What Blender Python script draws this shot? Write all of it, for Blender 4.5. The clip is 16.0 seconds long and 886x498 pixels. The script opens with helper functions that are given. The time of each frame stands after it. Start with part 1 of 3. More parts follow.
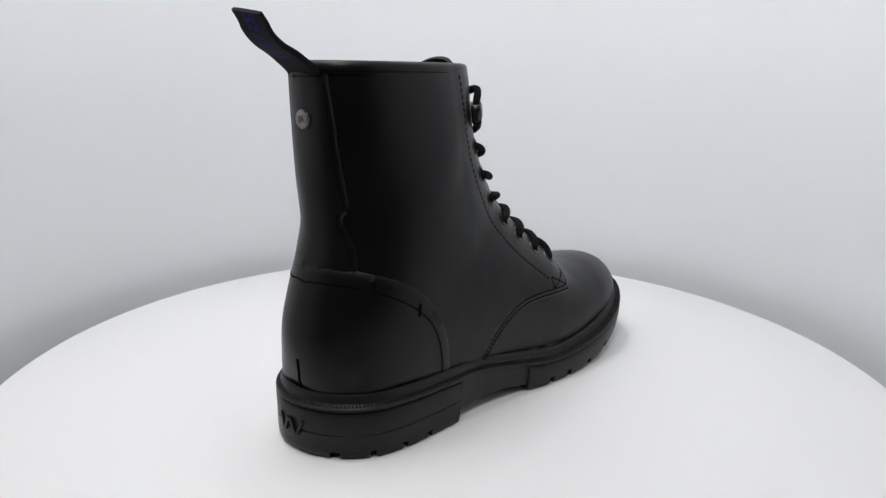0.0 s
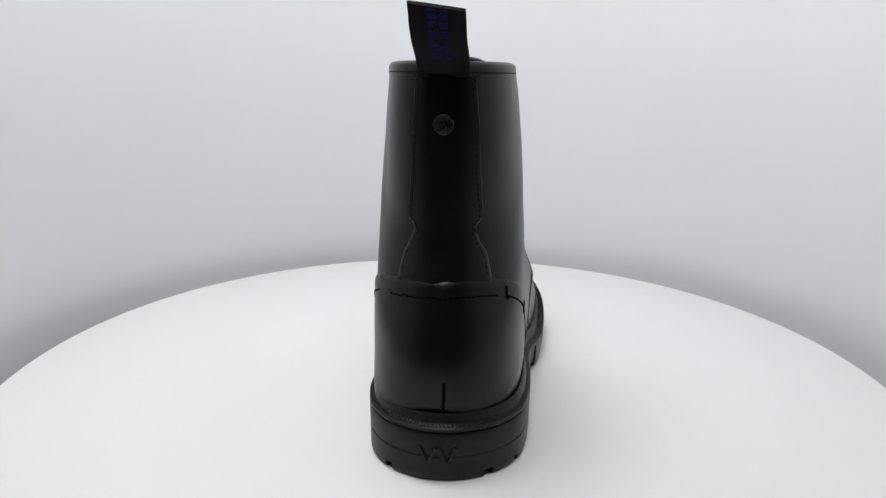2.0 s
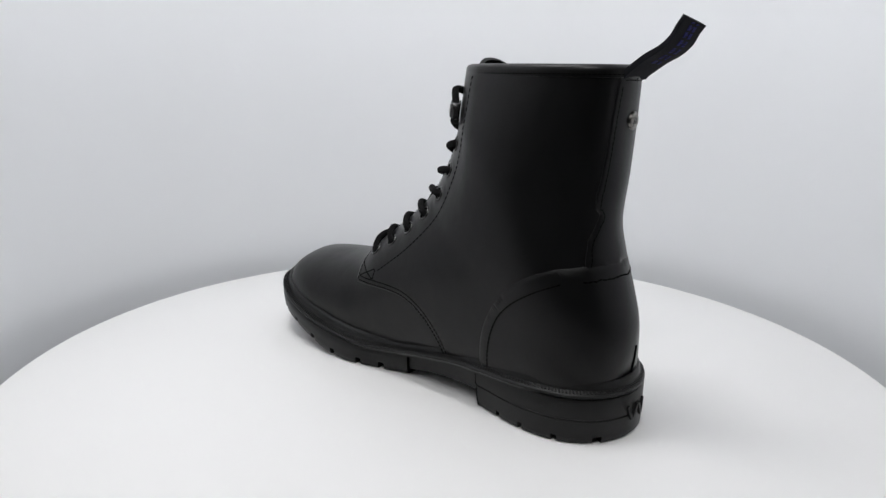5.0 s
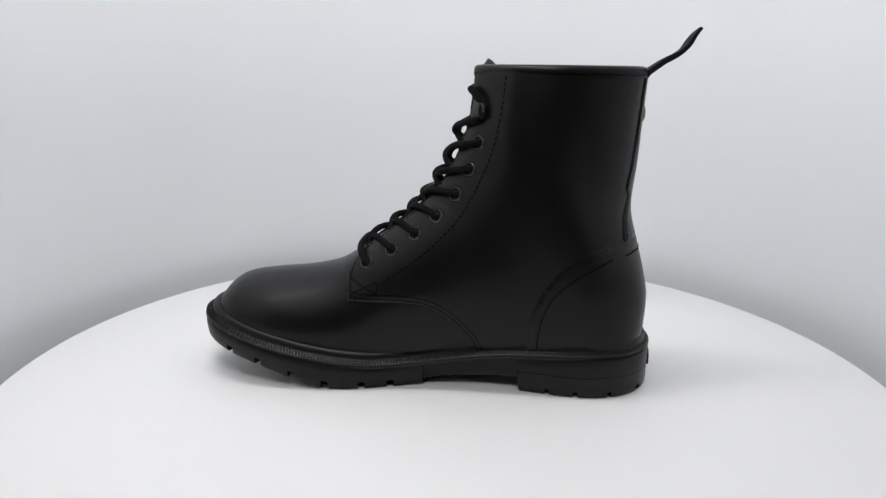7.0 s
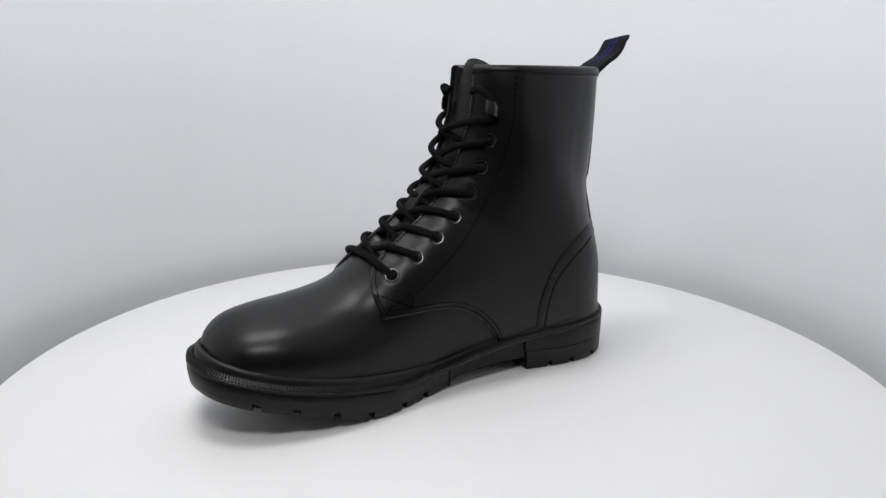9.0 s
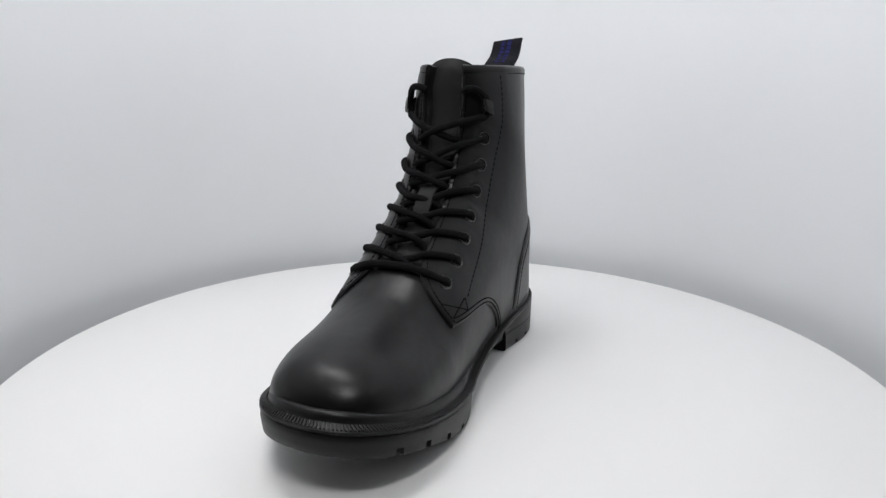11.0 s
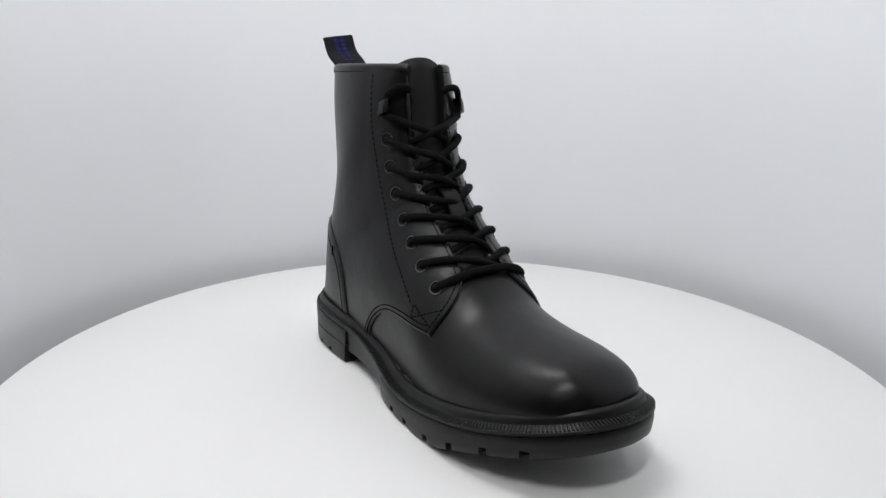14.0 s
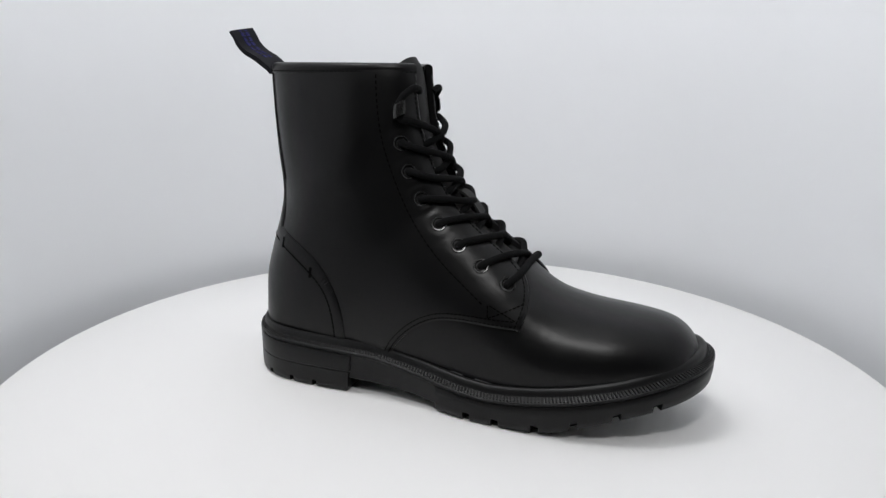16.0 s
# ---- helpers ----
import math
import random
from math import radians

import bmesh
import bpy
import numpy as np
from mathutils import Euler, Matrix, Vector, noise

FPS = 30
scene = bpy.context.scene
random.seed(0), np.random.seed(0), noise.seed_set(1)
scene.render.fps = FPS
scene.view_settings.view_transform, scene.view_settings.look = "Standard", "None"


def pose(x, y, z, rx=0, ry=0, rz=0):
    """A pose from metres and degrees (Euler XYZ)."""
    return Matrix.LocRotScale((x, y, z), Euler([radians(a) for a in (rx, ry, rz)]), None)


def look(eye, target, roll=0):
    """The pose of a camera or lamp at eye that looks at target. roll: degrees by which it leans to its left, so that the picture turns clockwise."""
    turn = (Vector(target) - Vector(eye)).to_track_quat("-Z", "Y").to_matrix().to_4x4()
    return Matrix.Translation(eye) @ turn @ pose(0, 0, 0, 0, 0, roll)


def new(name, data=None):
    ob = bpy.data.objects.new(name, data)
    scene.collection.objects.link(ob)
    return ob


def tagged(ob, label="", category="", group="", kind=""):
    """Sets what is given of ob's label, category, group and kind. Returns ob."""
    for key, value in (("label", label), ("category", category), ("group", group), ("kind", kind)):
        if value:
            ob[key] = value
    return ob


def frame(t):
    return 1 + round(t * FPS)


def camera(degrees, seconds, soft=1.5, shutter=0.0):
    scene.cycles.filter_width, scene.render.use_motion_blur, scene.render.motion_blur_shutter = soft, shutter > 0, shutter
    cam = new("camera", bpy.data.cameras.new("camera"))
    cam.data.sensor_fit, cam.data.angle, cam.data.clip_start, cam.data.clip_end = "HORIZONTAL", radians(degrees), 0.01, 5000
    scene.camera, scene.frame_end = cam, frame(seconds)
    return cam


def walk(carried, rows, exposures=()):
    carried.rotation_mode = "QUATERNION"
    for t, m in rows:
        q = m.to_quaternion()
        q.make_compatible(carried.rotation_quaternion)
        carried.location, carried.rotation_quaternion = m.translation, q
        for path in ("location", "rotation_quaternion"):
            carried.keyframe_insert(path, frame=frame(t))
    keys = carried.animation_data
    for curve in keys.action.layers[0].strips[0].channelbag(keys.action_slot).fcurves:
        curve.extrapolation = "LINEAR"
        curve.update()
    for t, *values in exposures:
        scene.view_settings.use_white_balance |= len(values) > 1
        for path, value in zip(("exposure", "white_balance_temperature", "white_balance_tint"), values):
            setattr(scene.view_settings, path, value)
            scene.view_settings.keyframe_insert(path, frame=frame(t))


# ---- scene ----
cam = camera(65.4, 16.0, soft=1.4)
EYE = Vector((0.0, -0.446, 0.2013))
PITCH, YAW = radians(14.28), radians(-0.571)
AIM = EYE + Vector((math.sin(YAW) * math.cos(PITCH), math.cos(YAW) * math.cos(PITCH), -math.sin(PITCH)))
walk(cam, [(0.0, look(EYE, AIM, 0.727)), (16.0, look(EYE, AIM, 0.727))])

# ---------------------------------------------------------------- light
world = bpy.data.worlds.new("world")
world.use_nodes = True
world.node_tree.nodes["Background"].inputs["Color"].default_value = (0.8, 0.85, 0.9, 1)
world.node_tree.nodes["Background"].inputs["Strength"].default_value = 0.1
scene.world = world
scene.view_settings.exposure = 0.05


def area_lamp(name, eye, target, sx, sy, watts, colour=(1, 1, 1)):
    data = bpy.data.lights.new(name, "AREA")
    data.shape, data.size, data.size_y, data.energy, data.color = "RECTANGLE", sx, sy, watts, colour
    ob = new(name, data)
    ob.matrix_world = look(eye, target)
    return ob


area_lamp("top_lamp", (-0.22, -0.05, 1.03), (-0.26, -0.05, 0), 0.18, 0.40, 3.45, (1.0, 0.997, 0.992))
# unseen fill lamp added in front to even out the light on the backdrop
area_lamp("front_fill", (-0.05, -0.58, 0.86), (-0.50, 0.1, 0.1), 0.26, 0.10, 2.75, (1.0, 0.997, 0.99))

# ---------------------------------------------------------------- materials


def material(name, colour, rough, metal=0.0, spec=0.5, grain=0.0, scale=600.0, mottle=0.0, mottle_scale=25.0, rough_var=0.0, weave=0.0, coat=0.0, soft_folds=0.0):
    m = bpy.data.materials.new(name)
    m.use_nodes = True
    t = m.node_tree
    b = t.nodes["Principled BSDF"]
    b.inputs["Base Color"].default_value = (*colour, 1)
    b.inputs["Roughness"].default_value = rough
    b.inputs["Metallic"].default_value = metal
    b.inputs["Specular IOR Level"].default_value = spec
    b.inputs["Coat Weight"].default_value = coat
    b.inputs["Coat Roughness"].default_value = 0.35
    co = t.nodes.new("ShaderNodeTexCoord")
    big = t.nodes.new("ShaderNodeTexNoise")
    big.inputs["Scale"].default_value, big.inputs["Detail"].default_value = mottle_scale, 4
    t.links.new(co.outputs["Object"], big.inputs["Vector"])
    if mottle:
        mix = t.nodes.new("ShaderNodeMix")
        mix.data_type = "RGBA"
        mix.inputs[6].default_value = (*[c * (1 - mottle) for c in colour], 1)
        mix.inputs[7].default_value = (*[min(1, c * (1 + mottle)) for c in colour], 1)
        t.links.new(big.outputs["Fac"], mix.inputs[0])
        t.links.new(mix.outputs[2], b.inputs["Base Color"])
    if rough_var:
        mr = t.nodes.new("ShaderNodeMapRange")
        mr.inputs["To Min"].default_value, mr.inputs["To Max"].default_value = rough - rough_var, rough + rough_var
        t.links.new(big.outputs["Fac"], mr.inputs["Value"])
        t.links.new(mr.outputs["Result"], b.inputs["Roughness"])
    if grain or weave:
        bump = t.nodes.new("ShaderNodeBump")
        if weave:
            fine = t.nodes.new("ShaderNodeTexWave")
            fine.inputs["Scale"].default_value, fine.inputs["Distortion"].default_value = scale, 1.0
            bump.inputs["Strength"].default_value = weave
            height = fine.outputs["Fac"]
        else:
            fine = t.nodes.new("ShaderNodeTexNoise")
            fine.inputs["Scale"].default_value, fine.inputs["Detail"].default_value = scale, 3
            bump.inputs["Strength"].default_value = grain
            height = fine.outputs["Fac"]
        bump.inputs["Distance"].default_value = 0.0004
        t.links.new(co.outputs["Object"], fine.inputs["Vector"])
        t.links.new(height, bump.inputs["Height"])
        t.links.new(bump.outputs["Normal"], b.inputs["Normal"])
        if soft_folds:
            slow = t.nodes.new("ShaderNodeTexNoise")
            slow.inputs["Scale"].default_value, slow.inputs["Detail"].default_value = 55, 2
            wavy = t.nodes.new("ShaderNodeBump")
            wavy.inputs["Strength"].default_value, wavy.inputs["Distance"].default_value = soft_folds, 0.002
            t.links.new(co.outputs["Object"], slow.inputs["Vector"])
            t.links.new(slow.outputs["Fac"], wavy.inputs["Height"])
            t.links.new(wavy.outputs["Normal"], bump.inputs["Normal"])
    return m


LEATHER = material("black_leather", (0.0045, 0.0045, 0.0048), 0.33, spec=0.27, grain=0.10, scale=1400, mottle=0.25, mottle_scale=30, rough_var=0.05, soft_folds=0.2)
TONGUE = material("matt_black_leather", (0.006, 0.006, 0.006), 0.6, spec=0.25, grain=0.15, scale=900, mottle=0.25)
GLUE = material("dried_clear_glue", (0.12, 0.12, 0.12), 0.3, mottle=0.5, mottle_scale=200)
RUBBER = material("black_rubber", (0.008, 0.008, 0.0084), 0.40, spec=0.26, grain=0.2, scale=400, mottle=0.35, mottle_scale=60, rough_var=0.08)
LACE = material("black_lace_cord", (0.006, 0.006, 0.0065), 0.95, spec=0.12, weave=0.5, scale=420, mottle=0.3, mottle_scale=200)
WEBBING = material("black_webbing", (0.006, 0.006, 0.009), 0.85, spec=0.2, weave=0.12, scale=900, mottle=0.3, mottle_scale=150)
BLUE = material("blue_woven_print", (0.012, 0.012, 0.10), 0.8, spec=0.2, weave=0.4, scale=700, mottle=0.4, mottle_scale=300)
THREAD = material("black_thread", (0.003, 0.003, 0.003), 0.95, spec=0.05, mottle=0.3, mottle_scale=400)
NICKEL = material("dark_nickel", (0.20, 0.19, 0.18), 0.28, metal=1.0, mottle=0.2, mottle_scale=300, rough_var=0.06)
EYELET = material("black_enamelled_metal", (0.06, 0.06, 0.06), 0.24, metal=0.75, mottle=0.2, mottle_scale=300)
HOLE_SHADE = material("hole_shade_black", (0.012, 0.012, 0.012), 0.9, grain=0.2, scale=300, mottle=0.3)
TABLE = material("white_turntable_laminate", (0.84, 0.836, 0.832), 0.55, spec=0.3, grain=0.03, scale=300, mottle=0.012, mottle_scale=9)
DIM = material("unseen_room_grey", (0.10, 0.10, 0.105), 0.8, grain=0.05, scale=60, mottle=0.1, mottle_scale=4)
PAPER = material("pale_grey_backdrop", (0.792, 0.804, 0.824), 0.85, spec=0.2, grain=0.04, scale=120, mottle=0.015, mottle_scale=3)

# ---------------------------------------------------------------- helpers
MM = 0.001


def part(name, bm, mat, parent, label="", smooth=True, kind=""):
    me = bpy.data.meshes.new(name)
    bmesh.ops.recalc_face_normals(bm, faces=bm.faces)
    bm.to_mesh(me)
    bm.free()
    me.materials.append(mat)
    if smooth:
        me.polygons.foreach_set("use_smooth", [True] * len(me.polygons))
        me.set_sharp_from_angle(angle=radians(40))
    ob = new(name, me)
    ob.parent = parent
    return tagged(ob, label=label, kind=kind)


def spline(points, n, closed=False):
    """Catmull-Rom through the points, n steps to each stretch."""
    p = np.array(points, float)
    out, m = [], len(p)
    for i in range(m if closed else m - 1):
        a, b, c, d = [p[j % m] if closed else p[min(max(j, 0), m - 1)] for j in (i - 1, i, i + 1, i + 2)]
        for k in range(n):
            t = k / n
            out.append(0.5 * (2 * b + (c - a) * t + (2 * a - 5 * b + 4 * c - d) * t * t + (3 * b - a - 3 * c + d) * t ** 3))
    if not closed:
        out.append(p[-1])
    return np.array(out)


def add_tube(bm, pts, radius, sides=10, flat=1.0, caps=True):
    """A round cord along points in mm, added to bm in metres."""
    pts = np.array(pts, float)
    tan = np.gradient(pts, axis=0)
    tan /= np.linalg.norm(tan, axis=1)[:, None] + 1e-9
    ref = np.array([0.0, 0.0, 1.0]) if abs(tan[0][2]) < 0.9 else np.array([1.0, 0, 0])
    u = np.cross(tan[0], ref)
    rings = []
    for p, t in zip(pts, tan):
        u = u - t * u.dot(t)
        u /= np.linalg.norm(u)
        v = np.cross(t, u)
        rings.append([bm.verts.new((p + radius * (math.cos(2 * math.pi * k / sides) * u + flat * math.sin(2 * math.pi * k / sides) * v)) * MM) for k in range(sides)])
    for a, b in zip(rings, rings[1:]):
        for k in range(sides):
            bm.faces.new((a[k], a[(k + 1) % sides], b[(k + 1) % sides], b[k]))
    if caps:
        bm.faces.new(rings[0][::-1])
        bm.faces.new(rings[-1])


def add_box(bm, centre, ax, ay, az, sx, sy, sz):
    """A box with half sizes sx, sy, sz along the axes ax, ay, az; mm."""
    c = np.array(centre, float)
    v = {}
    for i in (-1, 1):
        for j in (-1, 1):
            for k in (-1, 1):
                v[i, j, k] = bm.verts.new((c + i * sx * np.array(ax) + j * sy * np.array(ay) + k * sz * np.array(az)) * MM)
    for q in (((-1, -1, -1), (-1, 1, -1), (1, 1, -1), (1, -1, -1)), ((-1, -1, 1), (1, -1, 1), (1, 1, 1), (-1, 1, 1)),
              ((-1, -1, -1), (1, -1, -1), (1, -1, 1), (-1, -1, 1)), ((-1, 1, -1), (-1, 1, 1), (1, 1, 1), (1, 1, -1)),
              ((-1, -1, -1), (-1, -1, 1), (-1, 1, 1), (-1, 1, -1)), ((1, -1, -1), (1, 1, -1), (1, 1, 1), (1, -1, 1))):
        bm.faces.new([v[k] for k in q])


# ---------------------------------------------------------------- light box and turntable
BOX_HALF, BACK_Y, FLOOR_Z, BOX_TOP, BOX_FRONT = 0.334, 0.0, -0.10, 1.06, -0.38


def slab(name, mat, x0, x1, y0, y1, z0, z1, label, category):
    bm = bmesh.new()
    add_box(bm, ((x0 + x1) / 2 / MM, (y0 + y1) / 2 / MM, (z0 + z1) / 2 / MM), (1, 0, 0), (0, 1, 0), (0, 0, 1), (x1 - x0) / 2 / MM, (y1 - y0) / 2 / MM, (z1 - z0) / 2 / MM)
    tagged(part(name, bm, mat, None, smooth=False), label, category, kind="structure")


def build_room():
    """The photo box: a curved backdrop open to the front, its floor and top, in a dim room."""
    bm = bmesh.new()
    cove = 0.08
    plan = [(BOX_HALF, BOX_FRONT)] + [(BOX_HALF * math.cos(a), BACK_Y + BOX_HALF * math.sin(a)) for a in np.linspace(0, math.pi, 65)] + [(-BOX_HALF, BOX_FRONT)]
    rise = [(0.0, BOX_TOP), (0.0, FLOOR_Z + cove)] + [(-cove * (1 - math.cos(a)), FLOOR_Z + cove - cove * math.sin(a)) for a in np.linspace(0.1, math.pi / 2, 10)]
    rows = []
    for x, y in plan:
        d = Vector((x, max(y - BACK_Y, 0.0)))
        d.normalize()
        rows.append([bm.verts.new((x + d.x * o, y + d.y * o, z)) for o, z in rise])
    for a, b in zip(rows, rows[1:]):
        for k in range(len(rise) - 1):
            bm.faces.new((a[k], a[k + 1], b[k + 1], b[k]))
    sweep = part("backdrop", bm, PAPER, None)
    tagged(sweep, "pale grey seamless curved backdrop behind the turntable", "backdrop", kind="structure")
    mod = sweep.modifiers.new("thickness", "SOLIDIFY")
    mod.thickness, mod.offset = 0.004, -1.0
    slab("floor", PAPER, -0.7, 0.7, BOX_FRONT, 0.7, FLOOR_Z - 0.02, FLOOR_Z - 0.0005, "pale grey paper floor of the photo box", "floor")
    slab("ceiling", PAPER, -0.7, 0.7, BOX_FRONT, 0.7, BOX_TOP + 0.004, BOX_TOP + 0.03, "pale matt top of the photo box", "ceiling")
    # unseen room added round the box, dark so the leather's reflections stay dark
    dim = "unseen dark grey wall added round the open box"
    slab("wall_south", DIM, -2.0, 2.0, -2.05, -2.0, -0.9, 1.9, dim, "wall")
    slab("wall_north", DIM, -2.0, 2.0, 1.5, 1.55, -0.9, 1.9, dim, "wall")
    slab("wall_west", DIM, -2.05, -2.0, -2.05, 1.55, -0.9, 1.9, dim, "wall")
    slab("wall_east", DIM, 2.0, 2.05, -2.05, 1.55, -0.9, 1.9, dim, "wall")
    slab("ceiling_room", DIM, -2.05, 2.05, -2.05, 1.55, 1.9, 1.95, "unseen dark grey ceiling added over the open box", "ceiling")
    slab("floor_room", DIM, -2.05, 2.05, -2.05, 1.55, -0.95, -0.9, "unseen dark grey floor added under the open box", "floor")


build_room()


def lathe(profile, n=128):
    bm = bmesh.new()
    rings = [[bm.verts.new((r * math.cos(2 * math.pi * k / n), r * math.sin(2 * math.pi * k / n), z)) for k in range(n)] for r, z in profile]
    for a, b in zip(rings, rings[1:]):
        for k in range(n):
            bm.faces.new((a[k], a[(k + 1) % n], b[(k + 1) % n], b[k]))
    bm.faces.new(rings[0])
    bm.faces.new(rings[-1][::-1])
    return bm


DISC_C, DISC_R = (0.0, 0.0048), 0.2959
turntable = new("turntable")
tagged(turntable, "round white matt photo turntable with a thin edge", "turntable")
part("disc", lathe([(DISC_R - 0.02, -0.014), (DISC_R - 0.002, -0.014), (DISC_R, -0.012), (DISC_R, -0.0015), (DISC_R - 0.0004, -0.0004), (DISC_R - 0.0015, 0.0)], 160), TABLE, turntable)
part("base", lathe([(0.17, FLOOR_Z), (0.172, FLOOR_Z + 0.003), (0.172, -0.018), (0.168, -0.0142)], 96), TABLE, turntable)

# ---------------------------------------------------------------- the boot: its shape, mm, x to the toe, y to its left, z up
# sections from the toe to the collar: top point x, z; bottom or back point x, z; half width, centre y, place of the widest line, top and bottom fullness, bottom width
SECTIONS = [
    (160.4, 47.0, 159.9, 38.0, 10.0, 4.0, 0.7, 2.1, 2.2, 0.95),
    (157.6, 53.0, 157.2, 37.0, 20.0, 4.0, 0.7, 2.0, 2.2, 0.95),
    (150.5, 59.6, 150.2, 35.0, 29.0, 4.0, 0.71, 1.95, 2.2, 0.95),
    (140.0, 64.0, 140.0, 32.0, 36.0, 3.6, 0.72, 1.95, 2.2, 0.94),
    (120.0, 66.6, 120.0, 27.0, 43.0, 2.4, 0.72, 2.0, 2.2, 0.92),
    (99.5, 69.0, 100.0, 22.0, 45.5, 0.8, 0.72, 1.95, 2.2, 0.92),
    (80.0, 73.6, 78.0, 18.0, 46.3, -0.4, 0.72, 1.95, 2.2, 0.92),
    (68.0, 79.8, 55.0, 17.0, 45.0, -1.2, 0.72, 2.1, 2.2, 0.92),
    (54.0, 90.0, 30.0, 20.0, 43.0, -0.8, 0.66, 2.3, 2.2, 0.92),
    (37.0, 103.0, 0.0, 24.0, 41.3, 0.0, 0.62, 2.25, 2.2, 0.9),
    (22.0, 116.0, -45.0, 27.0, 40.3, 1.0, 0.55, 2.2, 2.2, 0.88),
    (16.5, 122.0, -78.0, 27.0, 39.6, 1.4, 0.51, 2.2, 2.2, 0.89),
    (12.0, 127.5, -99.0, 27.0, 39.2, 1.7, 0.49, 2.15, 2.2, 0.87),
    (9.5, 131.0, -110.0, 27.0, 39.0, 1.9, 0.48, 2.15, 2.25, 0.75),
    (7.0, 135.0, -117.5, 27.5, 39.0, 2.1, 0.47, 2.15, 2.3, 0.58),
    (4.0, 140.0, -122.5, 28.5, 39.0, 2.2, 0.46, 2.15, 2.35, 0.36),
    (0.0, 147.0, -126.5, 33.0, 39.0, 2.4, 0.46, 2.15, 2.4, 0.03),
    (-4.0, 156.0, -129.0, 54.0, 38.8, 2.8, 0.46, 2.1, 2.15, 0.0),
    (-7.0, 166.0, -125.4, 74.0, 38.2, 3.4, 0.46, 2.05, 1.95, 0.0),
    (-9.5, 175.0, -118.4, 99.0, 37.8, 3.8, 0.46, 2.0, 1.85, 0.0),
    (-11.0, 184.0, -113.6, 120.0, 37.0, 4.0, 0.46, 2.0, 1.95, 0.0),
    (-12.0, 192.0, -115.4, 148.0, 35.2, 3.8, 0.46, 2.05, 2.1, 0.0),
    (-12.5, 200.0, -116.5, 178.0, 33.2, 3.6, 0.48, 2.1, 2.3, 0.0),
    (-13.0, 205.5, -118.0, 205.5, 30.8, 3.6, 0.5, 2.1, 2.3, 0.0),
]
STEP = 16
TABLE_S = spline(SECTIONS, STEP)
S_END = len(SECTIONS) - 1


def raw_skin(s, a):
    """Points of the upper's skin; s runs from toe to collar, a round each section: 0 in front, plus and minus pi behind."""
    s, a = np.asarray(s, float), np.asarray(a, float)
    a = (a + math.pi) % (2 * math.pi) - math.pi
    f = np.clip(s, 0, S_END) * STEP
    i = np.minimum(f.astype(int), len(TABLE_S) - 2)
    w = (f - i)[..., None]
    q = TABLE_S[i] * (1 - w) + TABLE_S[i + 1] * w
    tx, tz, bx, bz, half, yc, um, nt, nb, wb = np.moveaxis(q, -1, 0)
    wb = np.clip(wb, 0, 1)
    al = np.abs(a)
    c, sn = np.abs(np.cos(al)), np.abs(np.sin(al))
    front = al <= math.pi / 2
    u = np.where(front, um * (1 - c ** (2 / nt)), um + (1 - um) * c ** (2 / nb))
    h = np.where(front, sn ** (2 / nt), wb + (1 - wb) * sn ** (2 / nb))
    yc = yc * np.clip(u * 4, 0, 1)
    half = half - np.where(a > 0, 2.6, 0.0) * np.clip((s - 17.0) / 3.0, 0, 1) * np.clip((u - um) / 0.25, 0, 1)
    return np.stack([tx + (bx - tx) * u, yc + np.sign(a) * half * h, tz + (bz - tz) * u], -1)


def skin(s, a):
    """The skin, evened out round the heel."""
    s = np.asarray(s, float)
    reach = 1.1 * np.clip((s - 9.0) / 2.5, 0, 1) * np.clip((18.5 - s) / 2.0, 0, 1)
    total = 0.0
    for k, w in ((-1, 0.125), (-0.5, 0.25), (0, 0.25), (0.5, 0.25), (1, 0.125)):
        total = total + w * raw_skin(s + k * reach, a)
    return total


def normal(s, a):
    e = 0.02
    ds = skin(np.minimum(np.asarray(s) + e, S_END), a) - skin(np.asarray(s) - e, a)
    da = skin(s, np.asarray(a) + e) - skin(s, np.asarray(a) - e)
    n = np.cross(da, ds)
    n /= np.linalg.norm(n, axis=-1, keepdims=True) + 1e-9
    return n


GS, GA = np.meshgrid(np.linspace(0, S_END, 321), np.linspace(0.0, math.pi - 0.02, 161), indexing="ij")
GRID = skin(GS, GA)
FLIP = 1.0 if (normal(9.0, 1.4)[1] > 0) else -1.0


def find(x, z, side, y=None):
    """The s, a of the skin's point that shows at x, z from the side (or lies nearest to x, y, z)."""
    def cost(p):
        return (p[..., 0] - x) ** 2 + (p[..., 2] - z) ** 2 + (0 if y is None else (p[..., 1] - abs(y)) ** 2)
    k = np.unravel_index(np.argmin(cost(GRID)), GS.shape)
    s, a, rs, ra = GS[k], GA[k], 0.1, 0.03
    for _ in range(4):
        ss, aa = np.meshgrid(np.clip(s + rs * np.linspace(-1, 1, 9), 0, S_END), np.clip(a + ra * np.linspace(-1, 1, 9), 0.0, math.pi), indexing="ij")
        j = np.unravel_index(np.argmin(cost(skin(ss, aa))), ss.shape)
        s, a, rs, ra = ss[j], aa[j], rs / 3, ra / 3
    return (float(s), float(a) if side > 0 else -float(a))


def raised(s, a, off):
    """The skin lifted by off mm."""
    return skin(s, a) + FLIP * normal(s, a) * np.asarray(off)[..., None]


from mathutils.geometry import delaunay_2d_cdt

US, UA = 15.0, 42.0


